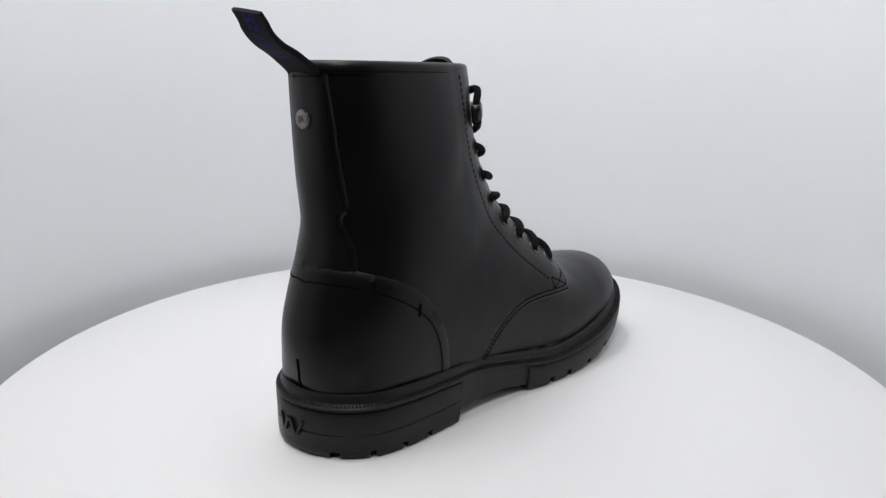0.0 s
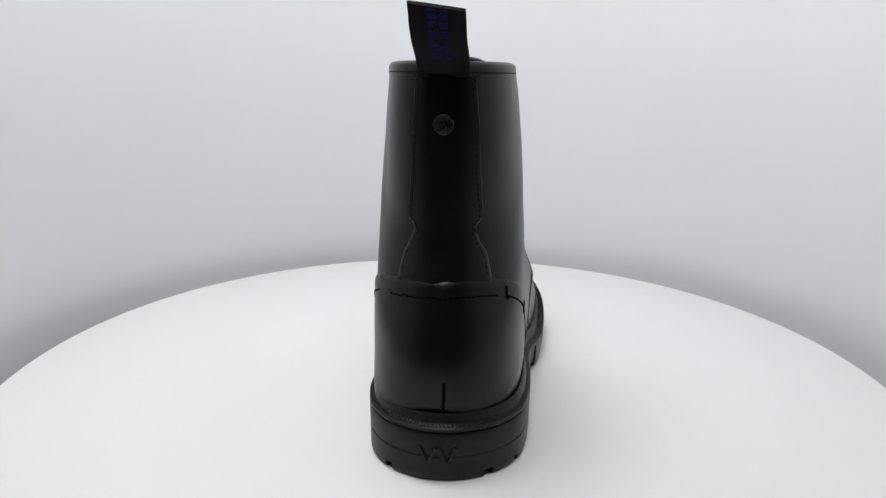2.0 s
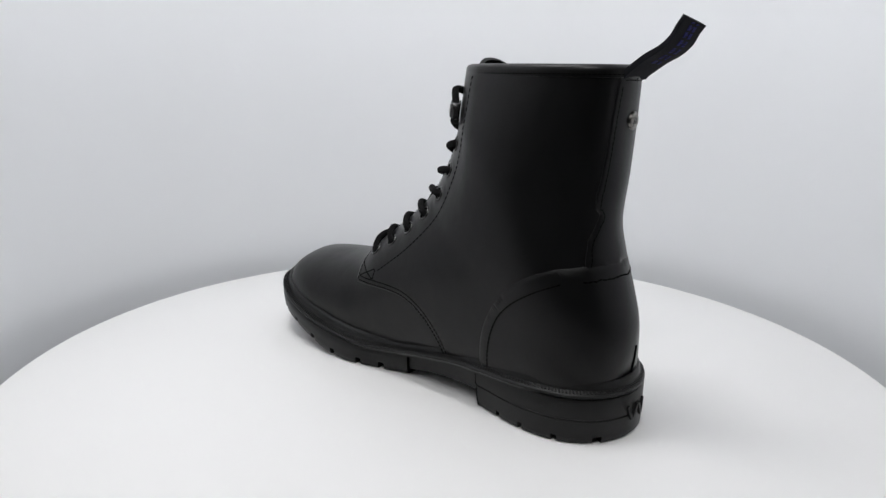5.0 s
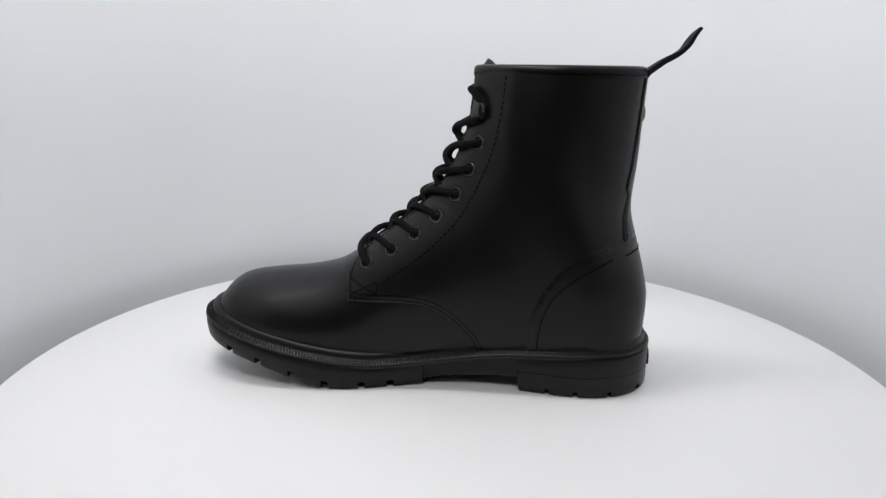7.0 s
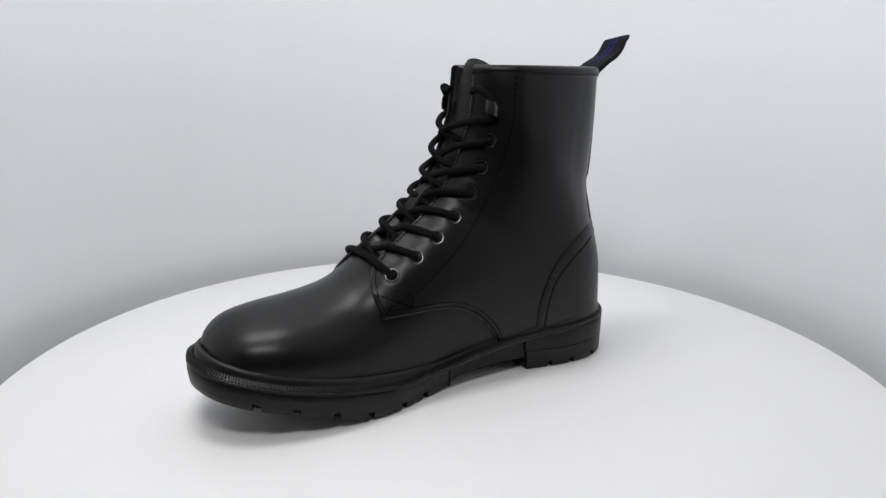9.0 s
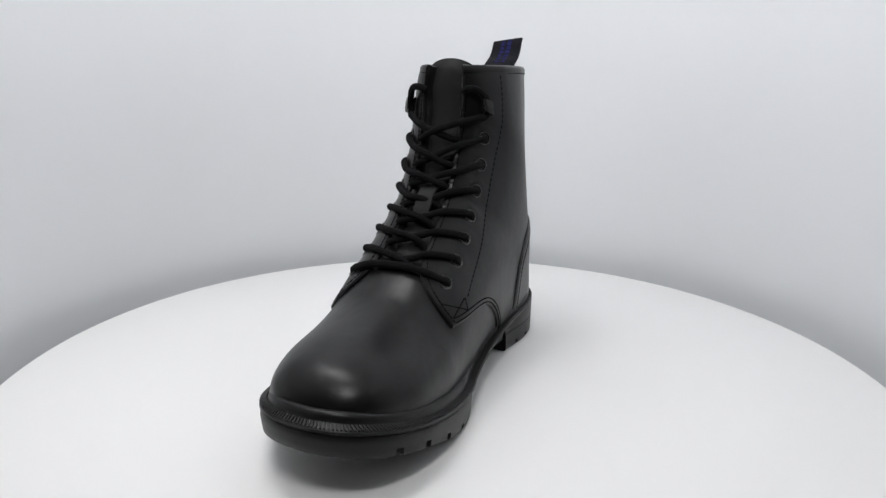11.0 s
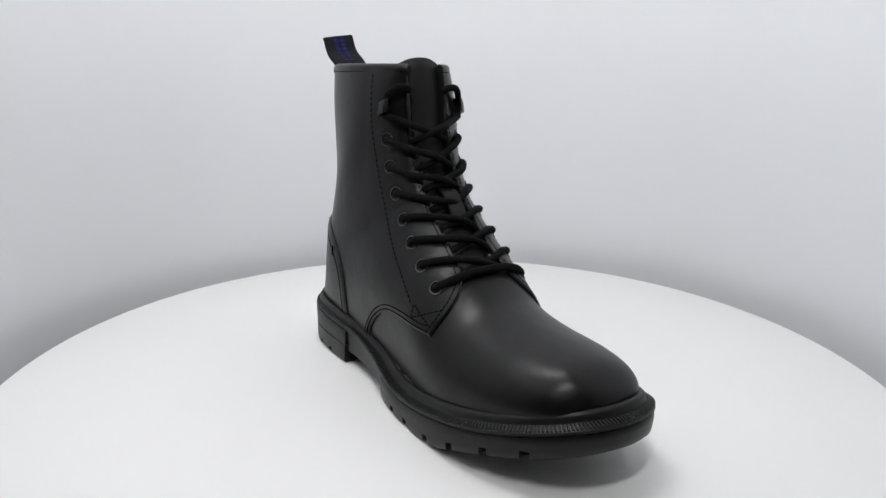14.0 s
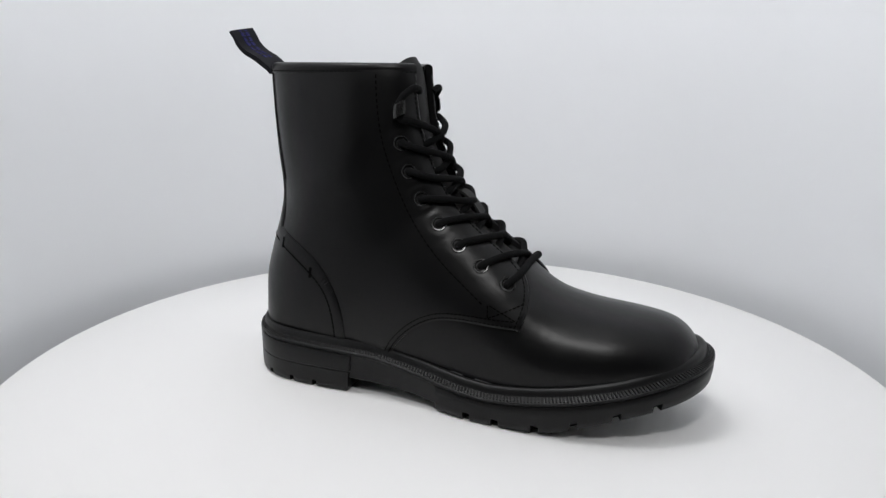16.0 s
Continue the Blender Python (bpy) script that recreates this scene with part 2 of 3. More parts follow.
def panel(outline, thick, grid=3.0, lip=0.9, base=-0.6, eyes=()):
    """A sheet of leather over the skin inside an outline of (s, a): a rolled edge, and a turned-down rim."""
    pts = [Vector((s * US, a * UA)) for s, a in outline]
    m = len(pts)
    area = sum(pts[i].x * pts[(i + 1) % m].y - pts[(i + 1) % m].x * pts[i].y for i in range(m))
    if area < 0:
        pts.reverse()
    inner = []
    for i in range(m):
        d = pts[(i + 1) % m] - pts[i - 1]
        d.normalize()
        inner.append(pts[i] + Vector((-d.y, d.x)) * lip)
    lo_x, hi_x = min(p.x for p in pts), max(p.x for p in pts)
    lo_y, hi_y = min(p.y for p in pts), max(p.y for p in pts)
    poly = np.array([(p.x, p.y) for p in inner])
    gx, gy = np.meshgrid(np.arange(lo_x, hi_x, grid), np.arange(lo_y, hi_y, grid), indexing="ij")
    gx[:, ::2] += grid / 2
    g = np.stack([gx.ravel(), gy.ravel()], -1)
    inside = np.zeros(len(g), bool)
    near = np.full(len(g), 1e9)
    for (x0, y0), (x1, y1) in zip(poly, np.roll(poly, -1, 0)):
        hitc = ((y0 > g[:, 1]) != (y1 > g[:, 1])) & (g[:, 0] < (x1 - x0) * (g[:, 1] - y0) / (y1 - y0 + 1e-12) + x0)
        inside ^= hitc
        near = np.minimum(near, np.hypot(g[:, 0] - (x0 + x1) / 2, g[:, 1] - (y0 + y1) / 2))
    g = [Vector(v) for v in g[inside & (near > grid * 0.6)]]
    verts = pts + inner + g
    loops = [list(range(m)), list(range(m, 2 * m))]
    v2, _, faces, _, _, _ = delaunay_2d_cdt(verts, [], loops[:1], 1, 1e-4)
    first = {}
    uv = np.array([(v.x / US, v.y / UA) for v in v2])
    edge = {i for i, v in enumerate(v2) if any((v - q).length < 1e-3 for q in pts)} if len(v2) < 400 else None
    if edge is None:
        arr = np.array([(v.x, v.y) for v in v2])
        pa = np.array([(p.x, p.y) for p in pts])
        edge = set(np.nonzero((np.abs(arr[:, None] - pa[None]).sum(-1) < 2e-3).any(1))[0].tolist())
    off = np.array([max(thick * 0.55, thick - 0.9) if i in edge else thick for i in range(len(v2))])
    p3 = raised(uv[:, 0], uv[:, 1], off)
    for eye in eyes:
        d = np.linalg.norm(p3 - skin(*eye), axis=1)
        off = off + 0.3 * np.exp(-((d - 7.0) / 1.9) ** 2)
    if len(eyes):
        p3 = raised(uv[:, 0], uv[:, 1], off)
    bm = bmesh.new()
    bv = [bm.verts.new(p * MM) for p in p3]
    for f in faces:
        try:
            bm.faces.new([bv[i] for i in f])
        except ValueError:
            pass
    low = raised(uv[:, 0], uv[:, 1], np.full(len(uv), base))
    for e in [e for e in bm.edges if len(e.link_faces) == 1]:
        a, b = e.verts
        for v in (a, b):
            if v not in first:
                first[v] = None
    index = {v: i for i, v in enumerate(bv)}
    rim = [e for e in bm.edges if len(e.link_faces) == 1]
    for v in list(first):
        first[v] = bm.verts.new(low[index[v]] * MM)
    for e in rim:
        a, b = e.verts
        bm.faces.new((a, b, first[b], first[a]))
    return bm


def lifted(line, thick):
    return [tuple(raised(np.array(s), np.array(a), np.array(thick))) for s, a in line]


def walk_line(points, step):
    """Even steps along a line of 3D points: place and direction."""
    p = np.array(points)
    seg = np.linalg.norm(np.diff(p, axis=0), axis=1)
    acc = np.concatenate([[0], np.cumsum(seg)])
    out = []
    for d in np.arange(step / 2, acc[-1], step):
        i = min(int(np.searchsorted(acc, d)) - 1, len(seg) - 1)
        w = (d - acc[i]) / (seg[i] + 1e-9)
        out.append((p[i] * (1 - w) + p[i + 1] * w, (p[i + 1] - p[i]) / (seg[i] + 1e-9)))
    return out


def add_stitches(bm, line, lift, length=2.0, gap=1.0, r=0.34):
    """Thread stitches along a line of (s, a) on a sheet lifted by lift."""
    pts = lifted(line, lift)
    nrm = [FLIP * normal(s, a) for s, a in line]
    p = np.array(pts)
    for c, d in walk_line(pts, length + gap):
        k = int(np.argmin(np.linalg.norm(p - c, axis=1)))
        n = nrm[k]
        b = np.cross(n, d)
        add_box(bm, c, d, b / (np.linalg.norm(b) + 1e-9), n, length / 2, r, r * 0.8)


def uv_line(points, side, n=6):
    """Smoothed points (x, z) seen from the side, or (x, z, y), as s, a."""
    return [find(p[0], p[1], side, p[2] if len(p) > 2 else None) for p in spline(points, n)]

# ---------------------------------------------------------------- the boot: the pieces
boot = new("boot")
tagged(boot, "black leather lace-up boot with notched rubber sole on white turntable", "boot")


def build_vamp():
    """The whole skin under the panels, with its lining inside the collar."""
    bm = bmesh.new()
    ns, na = 200, 112
    ss = np.linspace(0, S_END, ns)
    aa = np.linspace(-math.pi, math.pi, na)
    g = skin(*np.meshgrid(ss, aa, indexing="ij"))
    # the opening under the laces is sunk between the two eyelet rows
    sm, am = np.meshgrid(ss, aa, indexing="ij")
    sink = 7.0 * np.clip((sm - 8.0) / 0.8, 0, 1) * np.clip((13.0 - np.abs(g[..., 1] - 1.5)) / 2.5, 0, 1) * (np.abs(am) < 1.2)
    g = g - FLIP * normal(sm, am) * sink[..., None]
    # the toe is rounded off without ridges
    fade = np.clip((6.0 - ss) / 1.5, 0, 1)[1:-1, None, None] * 0.5
    for _ in range(14):
        g[1:-1] += fade * ((g[2:] + g[:-2]) / 2 - g[1:-1])
        g[1:-1] += fade * ((np.roll(g, 1, 1) + np.roll(g, -1, 1)) / 2 - g)[1:-1] * np.clip(np.abs(np.sin(aa)) * 4 - 0.3, 0, 1)[None, :, None]
    rows = [[bm.verts.new(p * MM) for p in r] for r in g]
    for a, b in zip(rows, rows[1:]):
        for k in range(na - 1):
            bm.faces.new((a[k], a[k + 1], b[k + 1], b[k]))
        bm.faces.new((a[-1], a[0], b[0], b[-1]))
    bm.faces.new(rows[0])
    # lining, from the collar down inside
    prev = rows[-1]
    mid = np.array([-66.0, 2.5])
    for depth, inset in ((0.0, 0.90), (-12.0, 0.89), (-70.0, 0.88), (-72.0, 0.2)):
        ring = []
        for p in g[-1]:
            q = mid + (p[:2] - mid) * inset
            ring.append(bm.verts.new(np.array([q[0], q[1], p[2] + depth]) * MM))
        for k in range(na - 1):
            bm.faces.new((prev[k], prev[k + 1], ring[k + 1], ring[k]))
        bm.faces.new((prev[-1], prev[0], ring[0], ring[-1]))
        prev = ring
    bm.faces.new(prev)
    bmesh.ops.remove_doubles(bm, verts=bm.verts, dist=1e-5)
    part("vamp", bm, LEATHER, boot, "smooth black leather vamp with a rounded toe")


build_vamp()

QUARTER, COUNTER, STAY = 2.0, 3.4, 1.9
FRONT_EDGE = [(-13.0, 206.0, 14), (-12.3, 195, 14), (-11.5, 183, 14), (-7.5, 166, 14), (-0.5, 149, 14), (9.5, 131, 14), (22, 116, 14), (37, 103.5, 14), (51, 93.0, 14.5)]
FRONT_TOE = [(51, 93.0, 14.5), (59.5, 87, 17.5), (64.5, 79.5, 24), (66.0, 70, 32.5), (63.0, 57.0, 41.0)]
LOWER = [(63.0, 57.0), (47, 57.8), (30, 58.5), (14, 57.3), (2, 52.5), (-8, 45), (-16, 36), (-21, 27)]
ROW_STITCH = [(-35.0, 200), (-32.8, 178), (-28.8, 157), (-19.5, 133), (-7, 111), (13, 90), (40, 69.5)]


EYES = [(51.5, 80.0), (35.0, 89.3), (20.0, 100.2), (6.5, 111.9), (-5.8, 126.5), (-14.2, 142.6), (-19.8, 159.5)]
EYE_UV = {side: [find(x, z, side) for x, z in EYES] for side in (1, -1)}


def wrap(uv):
    """Bring a to 0..2 pi, so that the back is one piece."""
    return [(s, a if a >= 0 else a + 2 * math.pi) for s, a in uv]


def back_find(y, z):
    """s, a (0..2 pi) of the skin's point behind, at y, z."""
    ss, aa = np.meshgrid(np.linspace(14.2, S_END, 220), np.linspace(math.pi / 2, 1.5 * math.pi, 241), indexing="ij")
    p = skin(ss, aa)
    c = (p[..., 1] - y) ** 2 + (p[..., 2] - z) ** 2
    k = np.unravel_index(np.argmin(c), c.shape)
    return (float(ss[k]), float(aa[k]))


def build_quarter(side):
    front = uv_line(FRONT_EDGE, side, 5)
    toe = uv_line(FRONT_TOE, side, 6)
    low = uv_line(LOWER, side, 6)
    foot = uv_line([(-21, 27), (-40, 30), (-70, 31)], side, 4)
    rear = [back_find(side * y + 1.5, z) for y, z in spline([(27, 74), (20, 88), (12, 104), (9, 122), (8, 150), (8, 175), (8, 198)], 5)]
    back = uv_line([(-70, 31), (-80, 45), (-95, 62)], side, 4) + [(u, v if side > 0 else v - 2 * math.pi) for u, v in rear]
    end_a = back[-1][1]
    top = [(S_END - 0.02, end_a + (front[0][1] - end_a) * k / 30) for k in range(31)]
    outline = front[:-1] + toe[:-1] + low[:-1] + foot[:-1] + back[:-1] + top[:-1]
    panel_ob = part("quarter", panel(outline, QUARTER, grid=2.4, base=-2.2, eyes=EYE_UV[side]), LEATHER, boot, "black leather side panel with a punched eyelet row")
    bm = bmesh.new()
    inset = [(p[0] - 1.0, p[1] - 1.6, p[2] + 2.4) for p in FRONT_EDGE[1:]]
    add_stitches(bm, uv_line(inset, side, 6), QUARTER, 2.0, 0.9)
    inset = [(49.5, 91, 17.5), (57, 85.5, 20.5), (61.8, 79, 26.5), (63.2, 70, 34.5), (60.5, 59.6, 41)]
    add_stitches(bm, uv_line(inset, side, 6), QUARTER, 2.0, 0.9)
    add_stitches(bm, uv_line(ROW_STITCH, side, 8), QUARTER, 2.1, 1.5, 0.36)
    low2 = spline(LOWER, 6)
    grad = np.gradient(low2, axis=0)
    nrm2 = np.stack([grad[:, 1], -grad[:, 0]], -1) / np.linalg.norm(grad, axis=1)[:, None]
    if nrm2[len(nrm2) // 3][1] < 0:
        nrm2 = -nrm2
    for off in (1.6, 4.2):
        add_stitches(bm, [find(x, z, side) for x, z in (low2 + nrm2 * off)[2:]], QUARTER, 1.8, 0.8)
    # crossed box at the lower corner
    a, b, c, d = (60, 61.5), (44, 62.5), (43, 70), (62, 70)
    for p, q in ((a, c), (b, d), (b, c)):
        add_stitches(bm, uv_line([p, ((p[0] + q[0]) / 2, (p[1] + q[1]) / 2), q], side, 5), QUARTER, 1.8, 0.8)
    part("stitching", bm, THREAD, panel_ob, smooth=False)


for side in (1, -1):
    build_quarter(side)

COUNTER_EDGE = [(-52.5, 28), (-52.9, 42), (-55.2, 55), (-61, 68.5), (-72, 83.5), (-86, 92.8), (-98, 97.6)]


def build_counter():
    left = wrap(uv_line(COUNTER_EDGE, 1, 10))
    right = wrap(uv_line(COUNTER_EDGE, -1, 10))[::-1]
    top = [back_find(y, z) for y, z in spline([(23, 99.2), (16, 100.0), (8, 100.6), (-4, 100.9), (-13, 101.0), (-20, 100.4)], 5)]
    low_r = wrap(uv_line([(-52.5, 28), (-75, 28), (-100, 28.5), (-116, 29.0)], -1, 5))
    low_b = [back_find(y, 30.0) for y in np.linspace(-16, 16, 9)]
    low_l = wrap(uv_line([(-116, 29.0), (-100, 28.5), (-75, 28), (-52.5, 28)], 1, 5))
    outline = left + top + right + low_r[1:-1] + low_b + low_l[1:-1]
    ob = part("heel_counter", panel(outline, COUNTER, grid=1.8, lip=1.0), LEATHER, boot, "black leather heel counter with a stitched top band")
    bm = bmesh.new()
    for side in (1, -1):
        add_stitches(bm, uv_line([(-59, 32), (-59.8, 43), (-62, 54), (-67, 65), (-76, 75), (-89, 84.0), (-101, 89.6)], side, 7), COUNTER, 2.2, 0.7, 0.42)
    add_stitches(bm, [back_find(y, z) for y, z in spline([(26, 90.8), (12, 92.2), (-12, 92.4), (-24, 91.2)], 8)], COUNTER, 2.2, 0.7, 0.42)
    # two short bar tacks on the outer side
    for x, z in ((-99, 91.0), (-75.5, 76.0)):
        add_stitches(bm, uv_line([(x, z + 3.5), (x - 0.5, z), (x - 1.0, z - 3.5)], -1, 4), COUNTER, 7.0, 0.2, 0.7)
    part("stitching", bm, THREAD, ob, smooth=False)
    bm = bmesh.new()
    add_tube(bm, [tuple(raised(np.array(s), np.array(a), np.array(COUNTER - 0.1))) for s, a in [back_find(-1.8, z) for z in np.linspace(36, 52, 8)]], 0.9, 8)
    part("back_seam", bm, THREAD, ob)


build_counter()


def build_stay():
    left = spline([(13.5, 201.5), (15.2, 180), (16.2, 158), (17.5, 136), (17, 131), (14.8, 127), (17, 120), (21, 111), (23.5, 98)], 6)
    right = [(-y + 1.5 if z > 126 else -y + 2, z) for y, z in left][::-1]
    outline = [back_find(y, z) for y, z in left] + [back_find(y, 98.0) for y in (14, 5, -5, -13)] + [back_find(y, z) for y, z in right] + [back_find(y, 201.5) for y in (-7, 0, 7)]
    ob = part("backstay", panel(outline, STAY + 1.3, grid=2.5, lip=1.0), LEATHER, boot, "black leather strip up the back seam")
    bm = bmesh.new()
    for edge in (left, right):
        k = 1 if edge is left else -1
        add_stitches(bm, [back_find(y - k * 2.2, z) for y, z in edge[2:-1]], STAY + 1.2, 2.0, 0.8, 0.24)
    add_stitches(bm, [back_find(y, 199.0) for y in np.linspace(11, -9, 12)], STAY + 1.2, 2.0, 0.8, 0.24)
    part("stitching", bm, THREAD, ob, smooth=False)


build_stay()


def build_collar():
    f = uv_line([(-12.6, 201.0, 14.5)], 1, 1)[0][1]
    span = np.linspace(f, 2 * math.pi - f, 140)
    bm = bmesh.new()
    # a band 5 mm deep round the collar and a rolled rim
    rows = []
    for z, off in ((199.6, 0.8), (200.0, 2.3), (202.3, 2.6), (204.6, 2.6), (206.0, 1.6), (206.6, -0.3), (205.8, -2.0), (202.6, -2.6)):
        s = np.full(len(span), S_END - 0.01)
        p = skin(s, span)
        n = normal(s, span) * FLIP
        n[:, 2] = 0
        n /= np.linalg.norm(n, axis=1)[:, None]
        q = p + n * off
        q[:, 2] = z
        q[:, :2] += (p[:, :2] - np.array([-66, 2.5])) * 0.0022 * (205.5 - z)
        rows.append([bm.verts.new(v * MM) for v in q])
    for a, b in zip(rows, rows[1:]):
        for k in range(len(span) - 1):
            bm.faces.new((a[k], a[k + 1], b[k + 1], b[k]))
    for k in (0, -1):
        bm.faces.new([r[k] for r in rows])
    ob = part("collar_binding", bm, LEATHER, boot, "black leather bound collar edge")
    bm = bmesh.new()
    s = np.full(len(span), S_END - 0.01)
    n = normal(s, span) * FLIP
    p = skin(s, span) + n * 2.5
    p[:, 2] = 201.4
    p[:, :2] += (p[:, :2] - np.array([-66, 2.5])) * 0.0085
    for c, d in walk_line(p, 2.6):
        b = np.cross(d, (0, 0, 1.0))
        add_box(bm, c, d, b, (0, 0, 1), 0.9, 0.25, 0.22)
    part("stitching", bm, THREAD, ob, smooth=False)


build_collar()


def build_tongue():
    """The tongue between the eyelet rows and its rounded free end above the collar."""
    line = spline([(52, 90.5), (36, 103.5), (21, 117), (8.5, 132), (-1.5, 149), (-8, 166), (-11.5, 183), (-12.5, 198), (-15, 206), (-18.5, 212.5)], 6)
    bm = bmesh.new()
    ys = np.linspace(-1, 1, 19)
    grids = []
    for lift in (-3.4, -6.0):
        rows = []
        for i, (x, z) in enumerate(line):
            a, b = line[max(i - 1, 0)], line[min(i + 1, len(line) - 1)]
            t = (b - a) / np.linalg.norm(b - a)
            n = np.array([t[1], -t[0]])
            wide = 14.5 + 3.0 * min(1, max(0, (z - 150) / 50)) + 6.0 * min(1, max(0, (z - 196) / 14))
            row = []
            for y in ys:
                sag = (4.5 + 9.0 * min(1, max(0, (z - 192) / 16))) * abs(y) ** 2.0
                cut = 0.0
                if z > 202:
                    cut = (z - 202) * 0.75 * abs(y) ** 3
                q = np.array([x, z]) + n * (lift + 0.3 * math.sin(i * 0.55 + y) - sag) - t * cut
                row.append(bm.verts.new((q[0] * MM, (y * wide + 1.5) * MM, q[1] * MM)))
            rows.append(row)
        grids.append(rows)
    for rows in grids:
        for a, b in zip(rows, rows[1:]):
            for k in range(len(ys) - 1):
                bm.faces.new((a[k], a[k + 1], b[k + 1], b[k]))
    o, i = grids
    for k in range(len(ys) - 1):
        bm.faces.new((o[-1][k], o[-1][k + 1], i[-1][k + 1], i[-1][k]))
        bm.faces.new((o[0][k], o[0][k + 1], i[0][k + 1], i[0][k]))
    for r in range(len(line) - 1):
        for k in (0, -1):
            bm.faces.new((o[r][k], o[r + 1][k], i[r + 1][k], i[r][k]))
    ob = part("tongue", bm, TONGUE, boot, "black leather tongue behind the laces")
    # lace loop
    bm = bmesh.new()
    prof = spline([(-1, 130.0), (7.0, 129.8), (14.5, 127.5), (20.2, 121.8), (25.0, 115.0), (25.2, 111.5), (18, 109.5)], 6)
    rows = []
    for i, (x, z) in enumerate(prof):
        t = prof[min(i + 1, len(prof) - 1)] - prof[max(i - 1, 0)]
        t /= np.linalg.norm(t)
        n = np.array([-t[1], t[0]])
        if n[0] < 0:
            n = -n
        rows.append([bm.verts.new(((x + n[0] * o) * MM, (1.8 + y) * MM, (z + n[1] * o) * MM)) for y, o in ((-5.6, 0), (-5.2, 1.3), (5.2, 1.3), (5.6, 0))])
    for a, b in zip(rows, rows[1:]):
        for k in range(4):
            bm.faces.new((a[k], a[(k + 1) % 4], b[(k + 1) % 4], b[k]))
    bm.faces.new(rows[0])
    bm.faces.new(rows[-1])
    part("lace_loop", bm, TONGUE, ob, "small leather lace keeper loop")


build_tongue()


def build_pull_loop():
    mid = spline([(-118.2, 199.8), (-120.2, 202.4), (-123.5, 205.0), (-130.2, 209.6), (-137.6, 213.6), (-142.8, 218.4), (-145.6, 223.4), (-148.6, 227.6)], 6)
    bm = bmesh.new()
    rows = []
    frames = []
    m = len(mid)
    for i, (x, z) in enumerate(mid):
        t = mid[min(i + 1, m - 1)] - mid[max(i - 1, 0)]
        t /= np.linalg.norm(t)
        n = np.array([-t[1], t[0]])
        k = i / (m - 1)
        th = 1.3 + 0.3 * math.sin(k * 5)
        lean = 1.6 * k
        row = []
        for y, o in ((-12, -th), (-12.3, 0), (-12, th), (-6, th + 0.2), (0, th + 0.2), (6, th + 0.2), (12, th), (12.3, 0), (12, -th), (6, -th - 0.2), (0, -th - 0.2), (-6, -th - 0.2)):
            row.append(bm.verts.new(((x + n[0] * o) * MM, (y + 0.8) * MM, (z + n[1] * o + lean * y / 12) * MM)))
        rows.append(row)
        frames.append((np.array([x, z]), t, n, th, lean))
    for a, b in zip(rows, rows[1:]):
        for k in range(12):
            bm.faces.new((a[k], a[(k + 1) % 12], b[(k + 1) % 12], b[k]))
    bm.faces.new(rows[0])
    bm.faces.new(rows[-1])
    ob = part("pull_loop", bm, WEBBING, boot, "black woven pull loop with blue woven marks")
    # marks: short blue strokes along both faces, plain bars for the lettering
    rng = random.Random(4)
    for face in (1, -1):
        bm = bmesh.new()
        for j in range(17, m - 2):
            c, t, n, th, lean = frames[j]
            if (j % 4) == 3:
                continue
            for y0, y1 in ((-4.5, -1.5 + rng.uniform(-1, 1)), (0.5 + rng.uniform(-0.5, 1), 4.0)):
                y = (y0 + y1) / 2
                p = c + n * face * (th + 0.25)
                add_box(bm, (p[0], y + 0.8, p[1] + lean * y / 12), (t[0], 0, t[1]), (0, 1, 0), (n[0], 0, n[1]), 0.42, (y1 - y0) / 2, 0.12)
        part("woven_mark", bm, BLUE, ob, "blue woven strokes", smooth=False)


build_pull_loop()


def build_rivet():
    s, a = back_find(1.0, 177.5)
    c = raised(np.array(s), np.array(a), np.array(STAY + 1.2))
    n = FLIP * normal(s, a)
    bx = np.cross((0, 0, 1.0), n)
    bx /= np.linalg.norm(bx)
    up = np.cross(n, bx)
    bm = bmesh.new()
    rings = []
    for r, h in ((4.9, -0.6), (4.9, 0.9), (4.6, 1.4), (4.0, 1.6), (2.0, 1.75), (0.4, 1.8)):
        rings.append([bm.verts.new((c + n * h + r * (math.cos(k * math.pi / 16) * bx + math.sin(k * math.pi / 16) * up)) * MM) for k in range(32)])
    for p, q in zip(rings, rings[1:]):
        for k in range(32):
            bm.faces.new((p[k], p[(k + 1) % 32], q[(k + 1) % 32], q[k]))
    bm.faces.new(rings[-1])
    ob = part("rivet", bm, NICKEL, boot, "round dark nickel rivet with engraved strokes")
    bm = bmesh.new()
    for x, tilt in ((-1.5, 0.35), (-0.5, -0.35), (0.5, 0.35), (1.5, -0.35)):
        d = up * math.cos(tilt) + bx * math.sin(tilt)
        e = np.cross(n, d)
        add_box(bm, c + n * 1.72 + bx * x, d, e, n, 1.7, 0.38, 0.12)
    part("emblem", bm, EYELET, ob, smooth=False)


build_rivet()



def basis(s, a):
    n = FLIP * normal(s, a)
    t = skin(s, a + 0.03) - skin(s, a - 0.03)
    t /= np.linalg.norm(t)
    return n, t, np.cross(n, t)


